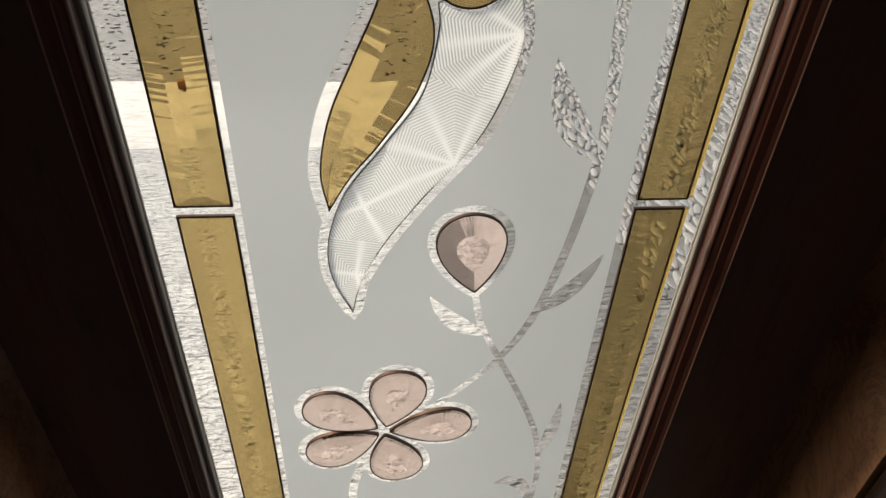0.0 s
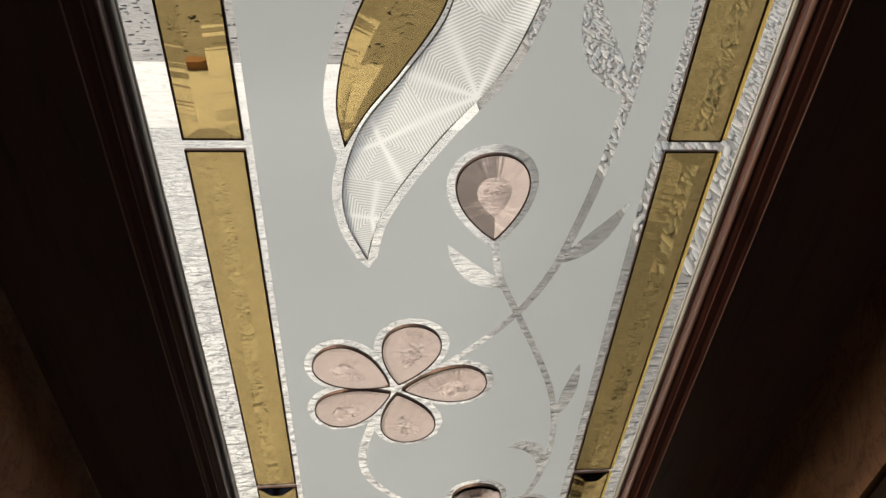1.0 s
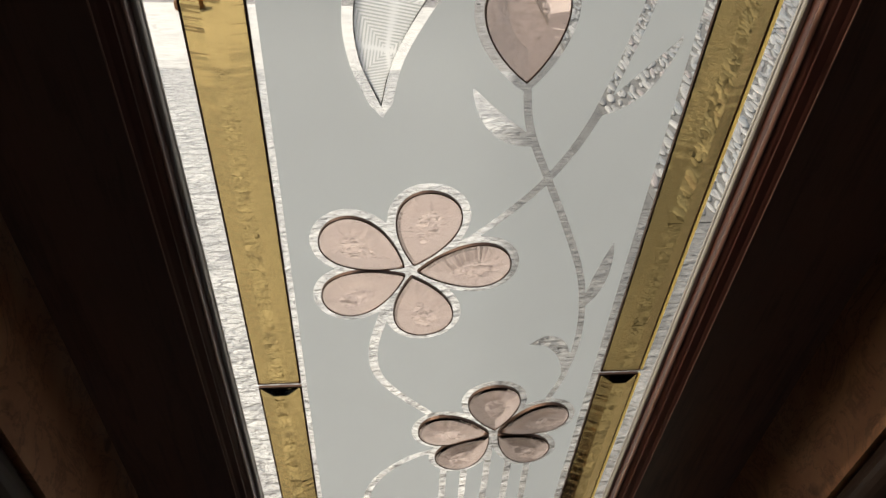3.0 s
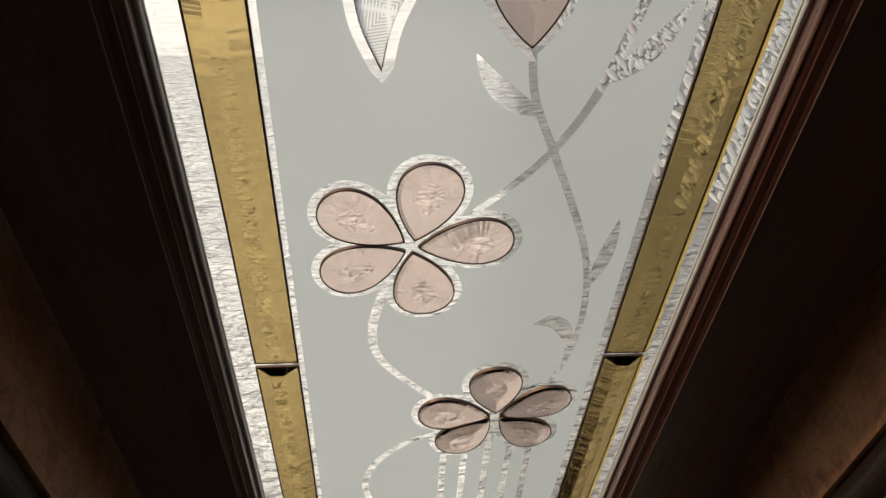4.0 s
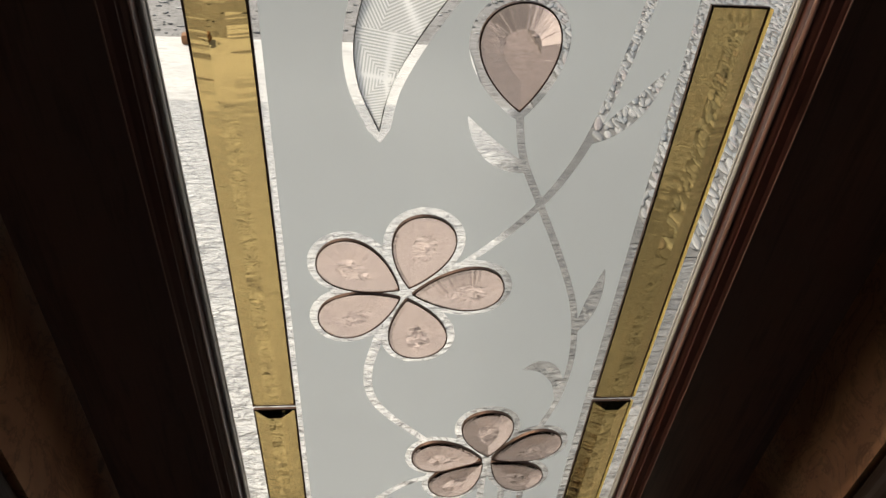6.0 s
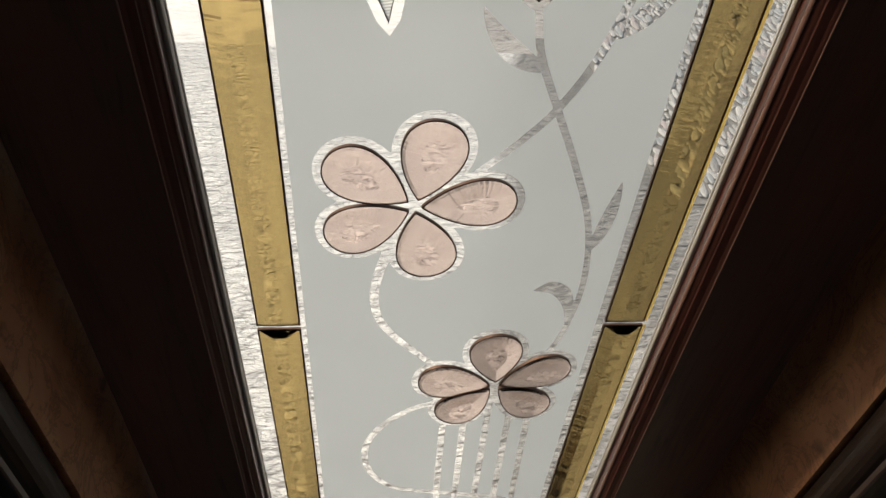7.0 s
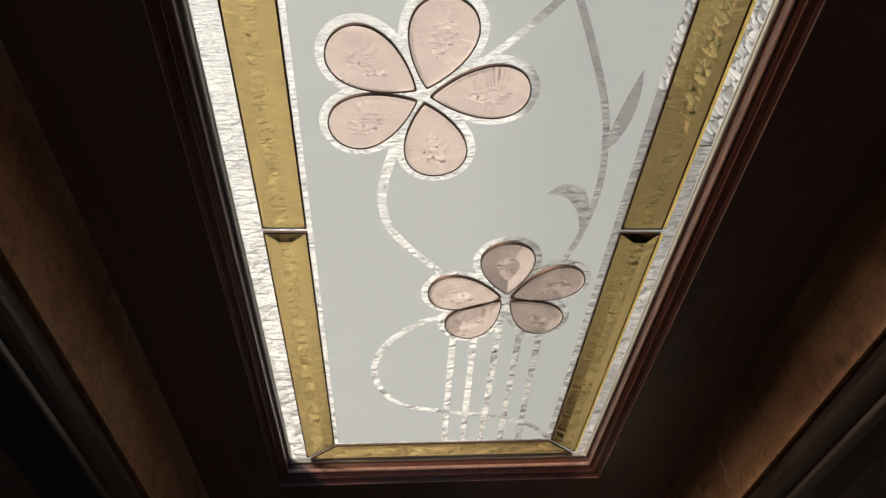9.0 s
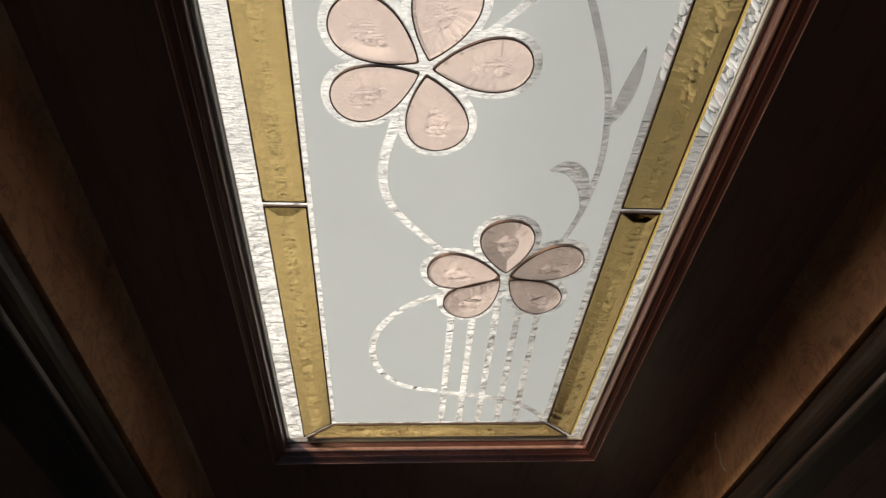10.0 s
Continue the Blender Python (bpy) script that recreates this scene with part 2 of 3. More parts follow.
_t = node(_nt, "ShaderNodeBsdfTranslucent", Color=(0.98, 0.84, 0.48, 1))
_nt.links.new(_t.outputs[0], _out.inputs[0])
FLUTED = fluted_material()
CAME = metal_material("dark_bronze_came", (0.11, 0.066, 0.048), 0.5)
BEAD_METAL = metal_material("grey_satin_bead", (0.56, 0.52, 0.47), 0.18, 0.45)
# copper lacquer lighter than the moulding: daylight put into the colour
LIT_COPPER = wood_material("lit_copper_lacquer", (0.23, 0.115, 0.087), (0.36, 0.187, 0.143), 0.28, 4.0, 1.0, 0.06)
GREY_EDGE = plain_material("grey_edging", (0.20, 0.20, 0.19), (0.30, 0.30, 0.29), 90.0, 0.5)
PLASTER = plain_material("wall_plaster", (0.50, 0.45, 0.38), (0.58, 0.52, 0.45), 6.0, 0.8)
FLOOR_IN = plain_material("floor_stone", (0.40, 0.34, 0.28), (0.48, 0.42, 0.35), 5.0, 0.4)
FACADE = plain_material("facade_render", (0.50, 0.48, 0.44), (0.60, 0.58, 0.54), 3.0, 0.85)
GRAVEL = stone_material("grey_ground", (0.30, 0.30, 0.30), (0.25, 0.24, 0.235), (0.36, 0.35, 0.345), 20.0, 0.6, (0.45, 1.2, 1.0))
# pale stone, with a darkening painted into its colour to the east
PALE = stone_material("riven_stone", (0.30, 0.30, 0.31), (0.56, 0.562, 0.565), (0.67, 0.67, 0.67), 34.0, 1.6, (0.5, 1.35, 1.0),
                      darkened=((0.66, 0.66, 0.66), (0.155, 0.157, 0.159), (0.25, 0.25, 0.25)))
DARK_STONE = stone_material("dark_edging_stone", (0.5, 0.5, 0.5), (0.13, 0.13, 0.13), (0.19, 0.19, 0.188), 24.0, 0.4)
# white for a streak that stands in for sun glints
GLINT_WHITE = plain_material("white_sun_glint", (0.62, 0.58, 0.54), (0.74, 0.70, 0.66), 90.0, 0.4)
KERB = stone_material("pale_kerb_stone", (0.66, 0.66, 0.67), (0.66, 0.65, 0.63), (0.76, 0.75, 0.73), 20.0, 0.3, (0.3, 1.2, 1.0))
MORTAR = plain_material("pebble_mortar", (0.12, 0.12, 0.118), (0.19, 0.187, 0.183), 30.0, 0.85)
PEBBLE = island_material("pebble_stone", [(0.0, (0.289, 0.286, 0.282)), (0.3, (0.238, 0.249, 0.256)), (0.5, (0.260, 0.260, 0.256)),
                                          (0.68, (0.274, 0.249, 0.246)), (0.78, (0.340, 0.336, 0.332)), (0.93, (0.195, 0.195, 0.195))], 0.5)
SCATTER = island_material("strewn_stone", [(0.0, (0.12, 0.12, 0.12)), (0.25, (0.24, 0.24, 0.235)), (0.6, (0.33, 0.32, 0.31)), (0.88, (0.60, 0.59, 0.58))], 0.6)
CLAY = plain_material("clay", (0.28, 0.13, 0.06), (0.36, 0.18, 0.09), 40.0, 0.8)


# ---- mesh helpers ----
def solid(name, verts, faces, material, parent=None, label="", smooth=False):
    me = bpy.data.meshes.new(name)
    me.from_pydata(verts, [], faces)
    me.validate()
    mats = material if isinstance(material, (list, tuple)) else [material]
    for m in mats:
        me.materials.append(m)
    if smooth:
        me.polygons.foreach_set("use_smooth", [True] * len(me.polygons))
    ob = new(name, me)
    ob.parent = parent
    if label:
        ob["label"] = label
    return ob


def fix_normals(ob):
    bm = bmesh.new()
    bm.from_mesh(ob.data)
    bmesh.ops.recalc_face_normals(bm, faces=bm.faces)
    bm.to_mesh(ob.data)
    bm.free()
    return ob


def box(name, x0, x1, y0, y1, z0, z1, material, parent=None, label="", bevel=0.0):
    bm = bmesh.new()
    bmesh.ops.create_cube(bm, size=1.0)
    for v in bm.verts:
        v.co = Vector(((x0 + x1) / 2 + v.co.x * (x1 - x0), (y0 + y1) / 2 + v.co.y * (y1 - y0), (z0 + z1) / 2 + v.co.z * (z1 - z0)))
    if bevel:
        bmesh.ops.bevel(bm, geom=bm.edges[:], offset=bevel, segments=2, affect="EDGES")
    me = bpy.data.meshes.new(name)
    bm.to_mesh(me)
    bm.free()
    me.materials.append(material)
    ob = new(name, me)
    ob.parent = parent
    if label:
        ob["label"] = label
    return ob


def empty(name, place, label, category, group="", kind=""):
    e = new(name)
    e.location = place
    return tagged(e, label, category, group, kind)


def spline(points, n=12):
    """A smooth open curve through a few points (Catmull-Rom)."""
    p = [np.array(q, float) for q in points]
    p = [2 * p[0] - p[1]] + p + [2 * p[-1] - p[-2]]
    out = []
    for k in range(1, len(p) - 2):
        a, b, c, d = p[k - 1:k + 3]
        for s in np.linspace(0, 1, n, endpoint=False):
            out.append(0.5 * (2 * b + (c - a) * s + (2 * a - 5 * b + 4 * c - d) * s * s + (3 * b - a - 3 * c + d) * s ** 3))
    out.append(p[-2])
    return np.array(out)


def teardrop(tip, end, width, n=44, power=0.85):
    """A closed drop with its point at tip and its round end at end."""
    tip, end = np.array(tip, float), np.array(end, float)
    ax = end - tip
    side = np.array((-ax[1], ax[0])) / np.hypot(*ax)
    u = np.linspace(0, 2 * np.pi, n, endpoint=False)
    along = (1 - np.cos(u)) / 2
    across = np.sin(u) * np.abs(np.sin(u / 2)) ** power
    across *= 0.5 * width / np.max(np.abs(across))
    return tip + along[:, None] * ax + across[:, None] * side


def leaf_shape(base, tip, width, bend, n=24):
    """A pointed leaf from base to tip; bend shifts its middle sideways."""
    base, tip = np.array(base, float), np.array(tip, float)
    ax = tip - base
    side = np.array((-ax[1], ax[0])) / np.hypot(*ax)
    s = np.linspace(0, 1, n)
    mid = base + s[:, None] * ax + (bend * 4 * s * (1 - s))[:, None] * side
    w = 0.5 * width * np.sin(np.pi * s ** 0.8) ** 0.8
    return np.vstack([mid + w[:, None] * side, (mid - w[:, None] * side)[::-1][1:-1]])


def area(poly):
    x, y = poly[:, 0], poly[:, 1]
    return 0.5 * np.sum(x * np.roll(y, -1) - np.roll(x, -1) * y)


def grown(poly, d, sharp=0.45):
    """The outline moved outwards by d (mitred, short)."""
    if area(poly) < 0:
        poly = poly[::-1]
    a, b = np.roll(poly, 1, 0), np.roll(poly, -1, 0)
    e1, e2 = poly - a, b - poly
    e1 /= np.linalg.norm(e1, axis=1)[:, None] + 1e-12
    e2 /= np.linalg.norm(e2, axis=1)[:, None] + 1e-12
    n = np.stack([e1[:, 1] + e2[:, 1], -e1[:, 0] - e2[:, 0]], 1)
    n /= np.linalg.norm(n, axis=1)[:, None] + 1e-12
    c = np.clip(n[:, 0] * e1[:, 1] - n[:, 1] * e1[:, 0], sharp, 1)
    return poly + n * (d / c)[:, None]


# distances on the glass, below zero inside
def d_poly(X, Z, poly):
    best = np.full(X.shape, 1e9)
    inside = np.zeros(X.shape, bool)
    for (x0, z0), (x1, z1) in zip(poly, np.roll(poly, -1, 0)):
        dx, dz = x1 - x0, z1 - z0
        s = np.clip(((X - x0) * dx + (Z - z0) * dz) / (dx * dx + dz * dz + 1e-18), 0, 1)
        best = np.minimum(best, (X - x0 - s * dx) ** 2 + (Z - z0 - s * dz) ** 2)
        if dz != 0:
            hit = ((z0 > Z) != (z1 > Z)) & (X < dx * (Z - z0) / dz + x0)
            inside ^= hit
    d = np.sqrt(best)
    return np.where(inside, -d, d)


def d_stroke(X, Z, line, w0, w1):
    best = np.full(X.shape, 1e9)
    n = len(line) - 1
    for k in range(n):
        (x0, z0), (x1, z1) = line[k], line[k + 1]
        dx, dz = x1 - x0, z1 - z0
        s = np.clip(((X - x0) * dx + (Z - z0) * dz) / (dx * dx + dz * dz + 1e-18), 0, 1)
        d = np.hypot(X - x0 - s * dx, Z - z0 - s * dz) - 0.5 * (w0 + (w1 - w0) * (k + s) / n)
        best = np.minimum(best, d)
    return best


def contour_sheet(D, xs, zs):
    """The sheet where D < 0 on a grid, its edge cut smoothly between grid points: verts (x, z) and faces."""
    verts, index, faces = [], {}, []

    def corner(i, j):
        key = (i, j)
        if key not in index:
            index[key] = len(verts)
            verts.append((xs[i], zs[j]))
        return index[key]

    def cut(a, b):
        key = (a, b) if a < b else (b, a)
        if key not in index:
            (i0, j0), (i1, j1) = key
            s = D[key[0]] / (D[key[0]] - D[key[1]])
            index[key] = len(verts)
            verts.append((xs[i0] + s * (xs[i1] - xs[i0]), zs[j0] + s * (zs[j1] - zs[j0])))
        return index[key]

    neg = D < 0
    full = neg[:-1, :-1] & neg[1:, :-1] & neg[1:, 1:] & neg[:-1, 1:]
    some = neg[:-1, :-1] | neg[1:, :-1] | neg[1:, 1:] | neg[:-1, 1:]
    for i, j in np.argwhere(some):
        ring = [(i, j), (i + 1, j), (i + 1, j + 1), (i, j + 1)]
        if full[i, j]:
            faces.append([corner(*r) for r in ring])
            continue
        face = []
        for a, b in zip(ring, ring[1:] + ring[:1]):
            if neg[a]:
                face.append(corner(*a))
            if neg[a] != neg[b]:
                face.append(cut(a, b))
        if len(face) > 2:
            faces.append(face)
    return verts, faces


def ring_part(name, outer, inner, y0, y1, material, parent):
    """A flat ring between two outlines of equal length, from depth y0 forward to y1."""
    n = len(outer)
    v = [(x, y1, z) for x, z in outer] + [(x, y1, z) for x, z in inner] + [(x, y0, z) for x, z in outer] + [(x, y0, z) for x, z in inner]
    f = []
    for k in range(n):
        m = (k + 1) % n
        f += [(k, m, n + m, n + k), (2 * n + k, 2 * n + m, m, k), (n + k, n + m, 3 * n + m, 3 * n + k), (3 * n + k, 3 * n + m, 2 * n + m, 2 * n + k)]
    return fix_normals(solid(name, v, f, material, parent))


def cut_piece(name, outline, inner, height, flat, bevelled, parent, label, edge=0.0026, line=0.0010, rim=None):
    """A piece of bevelled glass that stands proud of the sheet: flat back, dark edge, sloping bevel, raised flat facet.
    rim: share of the width and rise of a narrow steeper bevel along the edge."""
    n = len(outline)
    if area(outline) < 0:
        outline, inner = outline[::-1], inner[::-1]
    front = -0.0012 - edge
    rings = [(outline, -0.0012), (outline, front)]
    if rim:
        rings.append((outline + rim[0] * (inner - outline), front - rim[1]))
    rings.append((inner, rings[-1][1] - height))
    v = [(x, y, z) for ring, y in rings for x, z in ring]
    last = n * (len(rings) - 1)
    f = [tuple(range(n))[::-1], tuple(range(last, last + n))]
    for a in range(0, last, n):
        f += [(a + k, a + (k + 1) % n, a + n + (k + 1) % n, a + n + k) for k in range(n)]
    ob = fix_normals(solid(name, v, f, [flat, bevelled], parent, label))
    length = np.r_[0.0, np.cumsum(np.linalg.norm(np.roll(outline, -1, 0) - outline, axis=1))]
    uv = ob.data.uv_layers.new(name="rim")
    for k, p in enumerate(ob.data.polygons):
        p.material_index = 1 if k >= 2 else 0
        if k < n + 2:
            continue
        first = (k - 2) % n
        start = outline[first]
        along = (outline[(first + 1) % n] - start) / (length[first + 1] - length[first])
        for li in p.loop_indices:
            vi = ob.data.loops[li].vertex_index
            at = np.array(rings[vi // n][0][vi % n]) - start
            uv.data[li].uv = (length[first] + float(np.dot(at, along)), float(along[0] * at[1] - along[1] * at[0]))
    ob.visible_shadow = False
    ring = ring_part("came", grown(outline, 0.4 * line), grown(outline, -line), 0.0, front - 0.0004, CAME, ob)
    ring["label"] = "thin dark bronze edging"
    return ob


# ---- setting: ground outside, walls, room ----
GLASS_X, GLASS_Z0, GLASS_Z1 = 0.2515, 0.302, 1.840
DOOR_X, DOOR_TOP, FACE = {-1: 0.412, 1: 0.440}, 2.06, -0.018
REVEAL = -0.135

ground = solid("ground", [(-400, 0.06, -0.02), (400, 0.06, -0.02), (400, 800, -0.02), (-400, 800, -0.02)], [(0, 1, 2, 3)], GRAVEL)
tagged(ground, "grey rough gravelly ground outside the door", "ground", kind="structure")
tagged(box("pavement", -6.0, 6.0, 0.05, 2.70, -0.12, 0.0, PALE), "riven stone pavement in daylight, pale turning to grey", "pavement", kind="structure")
tagged(box("pebble_bed", 1.0, 5.6, 1.36, 8.0, -0.10, 0.005, MORTAR), "grey mortar bed under the pebbles", "mortar bed", kind="structure")
tagged(box("edging", 0.77, 1.0, 1.45, 2.9, -0.10, 0.003, DARK_STONE, bevel=0.002), "dark grey stone edging beside the pebbles", "edging", kind="structure")
tagged(box("kerb", -6.0, 0.51, 2.70, 3.65, -0.12, 0.001, KERB), "smooth pale kerb slab along the pavement", "kerb", kind="structure")
tagged(box("floor", -2.2, 2.2, -3.6, 0.046, -0.15, 0.0, FLOOR_IN), "beige stone floor inside the door", "floor", kind="structure")
tagged(box("ceiling", -2.2, 2.2, -3.6, 0.06, 2.6, 2.75, PLASTER), "plain dim ceiling", "ceiling", kind="structure")
tagged(box("wall_west", -2.35, -2.2, -3.6, 0.06, -0.1, 2.75, PLASTER), "plain dim side wall", "wall", kind="structure")
tagged(box("wall_east", 2.2, 2.35, -3.6, 0.06, -0.1, 2.75, PLASTER), "plain dim side wall", "wall", kind="structure")
# unseen opening, added so that skylight brightens the dark door face
back = empty("wall_south", (0, 0, 0), "plain dim back wall with an opening added for fill light", "wall", kind="structure")
for x0, x1, z0, z1 in ((-2.35, -0.85, -0.1, 2.75), (0.85, 2.35, -0.1, 2.75), (-0.85, 0.85, -0.1, 0.9), (-0.85, 0.85, 2.3, 2.75)):
    box("wall_body", x0, x1, -3.75, -3.6, z0, z1, PLASTER, back)


def front_wall():
    e = empty("wall_north", (0, 0, 0), "thick front wall round the doorway", "wall", kind="structure")
    for x0, x1, z0, z1 in ((-2.35, -DOOR_X[-1] - 0.02, -0.1, 2.75), (DOOR_X[1] + 0.02, 2.35, -0.1, 2.75), (-DOOR_X[-1] - 0.02, DOOR_X[1] + 0.02, DOOR_TOP + 0.02, 2.75)):
        box("wall_body", x0, x1, REVEAL - 0.01, 0.045, z0, z1, DOOR_WOOD, e, "dark wood panelling")
        box("facade", x0, x1, 0.045, 0.07, z0, z1, FACADE, e)
    return e


front_wall()


def casing():
    """Door frame: burl reveal boards, dark rounded architrave with a thin strip added for its edge highlight."""
    e = empty("door_frame", (0, 0, 0), "dark wooden door frame with brown burl reveal boards", "door frame", kind="structure")
    for s in (-1, 1):
        a, b = sorted((s * DOOR_X[s], s * (DOOR_X[s] + 0.02)))
        box("reveal_board", a, b, REVEAL, 0.045, 0.0, DOOR_TOP, BURL, e, "varnished brown burl veneer")
    box("reveal_board", -DOOR_X[-1] - 0.02, DOOR_X[1] + 0.02, REVEAL, 0.045, DOOR_TOP, DOOR_TOP + 0.02, BURL, e, "varnished brown burl veneer")
    roll = [(0.02, 0.0)] + [(0.022 - 0.024 * math.sin(a), -0.022 + 0.024 * math.cos(a)) for a in np.linspace(0.25, 2.9, 12)]
    roll += [(0.020, -0.046), (0.030, -0.047), (0.034, -0.044), (0.090, -0.040), (0.096, -0.034), (0.096, 0.0)]
    # thin strip shaped to stand in for the glint along the edge
    fine = [(0.0088, -0.0440), (0.0092, -0.0490), (0.0105, -0.0508), (0.0122, -0.0508), (0.0135, -0.0492), (0.0150, -0.0440)]
    for name, prof, material in (("architrave", roll, CASING_WOOD), ("casing_highlight", fine, HIGHLIGHT_WOOD)):
        n = len(prof)
        f = [(k, (k + 1) % n, n + (k + 1) % n, n + k) for k in range(n)] + [tuple(range(n)), tuple(range(n, 2 * n))]
        for s in (-1, 1):
            v = [(s * (DOOR_X[s] + d), REVEAL + y, z * (DOOR_TOP + d)) for z in (0, 1) for d, y in prof]
            fix_normals(solid(name, v, f, material, e))
        v = [(s * (DOOR_X[s] + d), REVEAL + y, DOOR_TOP + d) for s in (-1, 1) for d, y in prof]
        fix_normals(solid(name, v, f, material, e))
    # white streak built in place of sun glints on the right board
    line = spline([(-0.052, 0.402), (-0.066, 0.388), (-0.080, 0.391), (-0.098, 0.384), (-0.112, 0.389)], 5)
    n = len(line)
    v, f = [], []
    for k, (y, z) in enumerate(line):
        r = 0.0009 + 0.0024 * math.sin(1.3 * k) ** 2
        v += [(DOOR_X[1] + 0.0005, y, z - r), (DOOR_X[1] - 0.0012, y, z), (DOOR_X[1] + 0.0005, y, z + r)]
        if k:
            f += [(3 * k - 3, 3 * k - 2, 3 * k + 1, 3 * k), (3 * k - 2, 3 * k - 1, 3 * k + 2, 3 * k + 1)]
    solid("sun_glint", v, f, GLINT_WHITE, e, "thin white streak standing in for a sun glint")
    return e


casing()

# ---- the door ----
door = empty("door_1", (0, 0, 0), "closed dark wooden door with a tall decorated glass panel", "door", kind="structure")
MX = GLASS_X + 0.020
for s in (-1, 1):
    a, b = sorted((s * MX, s * (DOOR_X[s] - 0.003)))
    box("stile", a, b, FACE, 0.008, 0.006, DOOR_TOP - 0.004, DOOR_WOOD, door, bevel=0.0015)
box("rail", -MX, MX, FACE, 0.008, 0.006, GLASS_Z0 - 0.020, DOOR_WOOD, door)
box("rail", -MX, MX, FACE, 0.008, GLASS_Z1 + 0.020, DOOR_TOP - 0.004, DOOR_WOOD, door)

# stepped moulding round the glass: distance outwards from the glass edge, depth
PROFILE = [(0.0062, 0.0), (0.0062, -0.0205), (0.0076, -0.0222), (0.0108, -0.0262), (0.0126, -0.0278), (0.0131, -0.0294), (0.0160, -0.0314), (0.0190, -0.0334),
           (0.0205, -0.0350), (0.0222, -0.0364), (0.0236, -0.0362), (0.0244, -0.0345), (0.0246, -0.017), (0.0246, 0.0)]
COPPER = [(0.0062, -0.0162), (0.0052, -0.0178), (0.0048, -0.0198), (0.0053, -0.0216), (0.0064, -0.0226), (0.0074, -0.0222)]
BEAD = [(0.0, 0.0), (0.0004, -0.0018), (0.0012, -0.0024), (0.0018, -0.0048), (0.0026, -0.0064), (0.0040, -0.0070), (0.0060, -0.0070), (0.0060, 0.0)]
# thin strip added as the highlight along the moulding's outer edge
EDGE = [(0.0221, -0.0358), (0.0223, -0.0369), (0.0230, -0.0373), (0.0237, -0.0368), (0.0238, -0.0358)]
SHIFT = -0.0027


def moulding():
    corners = [(-1, GLASS_Z0, -1), (1, GLASS_Z0, -1), (1, GLASS_Z1, 1), (-1, GLASS_Z1, 1)]
    for name, outline, material, label in (("moulding", PROFILE, MOULD_WOOD, "polished red-brown stepped moulding"),
                                           ("edge_highlight", EDGE, LIT_COPPER, "thin copper-coloured strip standing in for an edge highlight"),
                                           ("inner_bead", COPPER, LIT_COPPER, "copper-coloured bead, its colour brightened for daylight"),
                                           ("glazing_bead", BEAD, BEAD_METAL, "grey satin glazing bead")):
        n = len(outline)
        for k in range(4):
            v = []
            for s, z, t in (corners[k], corners[(k + 1) % 4]):
                v += [(SHIFT + s * (GLASS_X + d), y, z + t * d) for d, y in outline]
            f = [(i, (i + 1) % n, n + (i + 1) % n, n + i) for i in range(n)] + [tuple(range(n)), tuple(range(n, 2 * n))]
            fix_normals(solid(name, v, f, material, door, label))


moulding()

# ---- the glass panel ----
panel = empty("glass_panel", (0, 0, GLASS_Z0), "tall frosted door glass with amber strips and peach flowers", "glass panel")


def on_panel(ob):
    ob.parent = panel
    ob.matrix_parent_inverse = Matrix.Translation((0, 0, -GLASS_Z0))
    return ob


on_panel(box("pane", SHIFT - GLASS_X - 0.005, SHIFT + GLASS_X + 0.005, 0.0, 0.006, GLASS_Z0 - 0.005, GLASS_Z1 + 0.005, CLEAR, None, "clear glass sheet"))

FLOWERS = [
    [((-0.062, 1.011), (-0.1405, 1.0600), 0.060), ((-0.052, 1.013), (-0.031, 1.101), 0.063), ((-0.048, 1.004), (0.0475, 1.013), 0.057),
     ((-0.054, 0.997), (-0.033, 0.911), 0.064), ((-0.061, 0.999), (-0.1440, 0.9600), 0.059)],
    [((0.060, 0.722), (0.051, 0.811), 0.066), ((0.053, 0.715), (-0.040, 0.728), 0.062), ((0.054, 0.708), (-0.005, 0.640), 0.062),
     ((0.066, 0.708), (0.134, 0.653), 0.060), ((0.066, 0.715), (0.153, 0.756), 0.058)],
]
BUD = ((0.037, 1.211), (0.027, 1.302), 0.067)

# the two large leaves: left and right rails from the lower tip up
gold_left = spline([(-0.099, 1.309), (-0.104, 1.348), (-0.094, 1.397), (-0.072, 1.447), (-0.053, 1.489), (-0.040, 1.535)])
gold_right = spline([(-0.099, 1.309), (-0.079, 1.342), (-0.051, 1.377), (-0.021, 1.424), (-0.012, 1.473), (-0.040, 1.535)])
white_left = spline([(-0.083, 1.189), (-0.100, 1.231), (-0.102, 1.274), (-0.085, 1.325), (-0.050, 1.372), (-0.019, 1.417), (-0.008, 1.465), (-0.009, 1.487)])
white_right = spline([(-0.083, 1.189), (-0.073, 1.230), (-0.050, 1.273), (-0.015, 1.322), (0.032, 1.382), (0.056, 1.448), (0.053, 1.491), (0.044, 1.508)])
GOLD = np.vstack([gold_right, gold_left[::-1][1:-1]])
WHITE = np.vstack([white_right, white_left[::-1][:-1]])
ROUND = np.array([(0.014 + 0.032 * math.cos(a), 1.515 + 0.032 * math.sin(a)) for a in np.linspace(0, 2 * math.pi, 40, endpoint=False)])

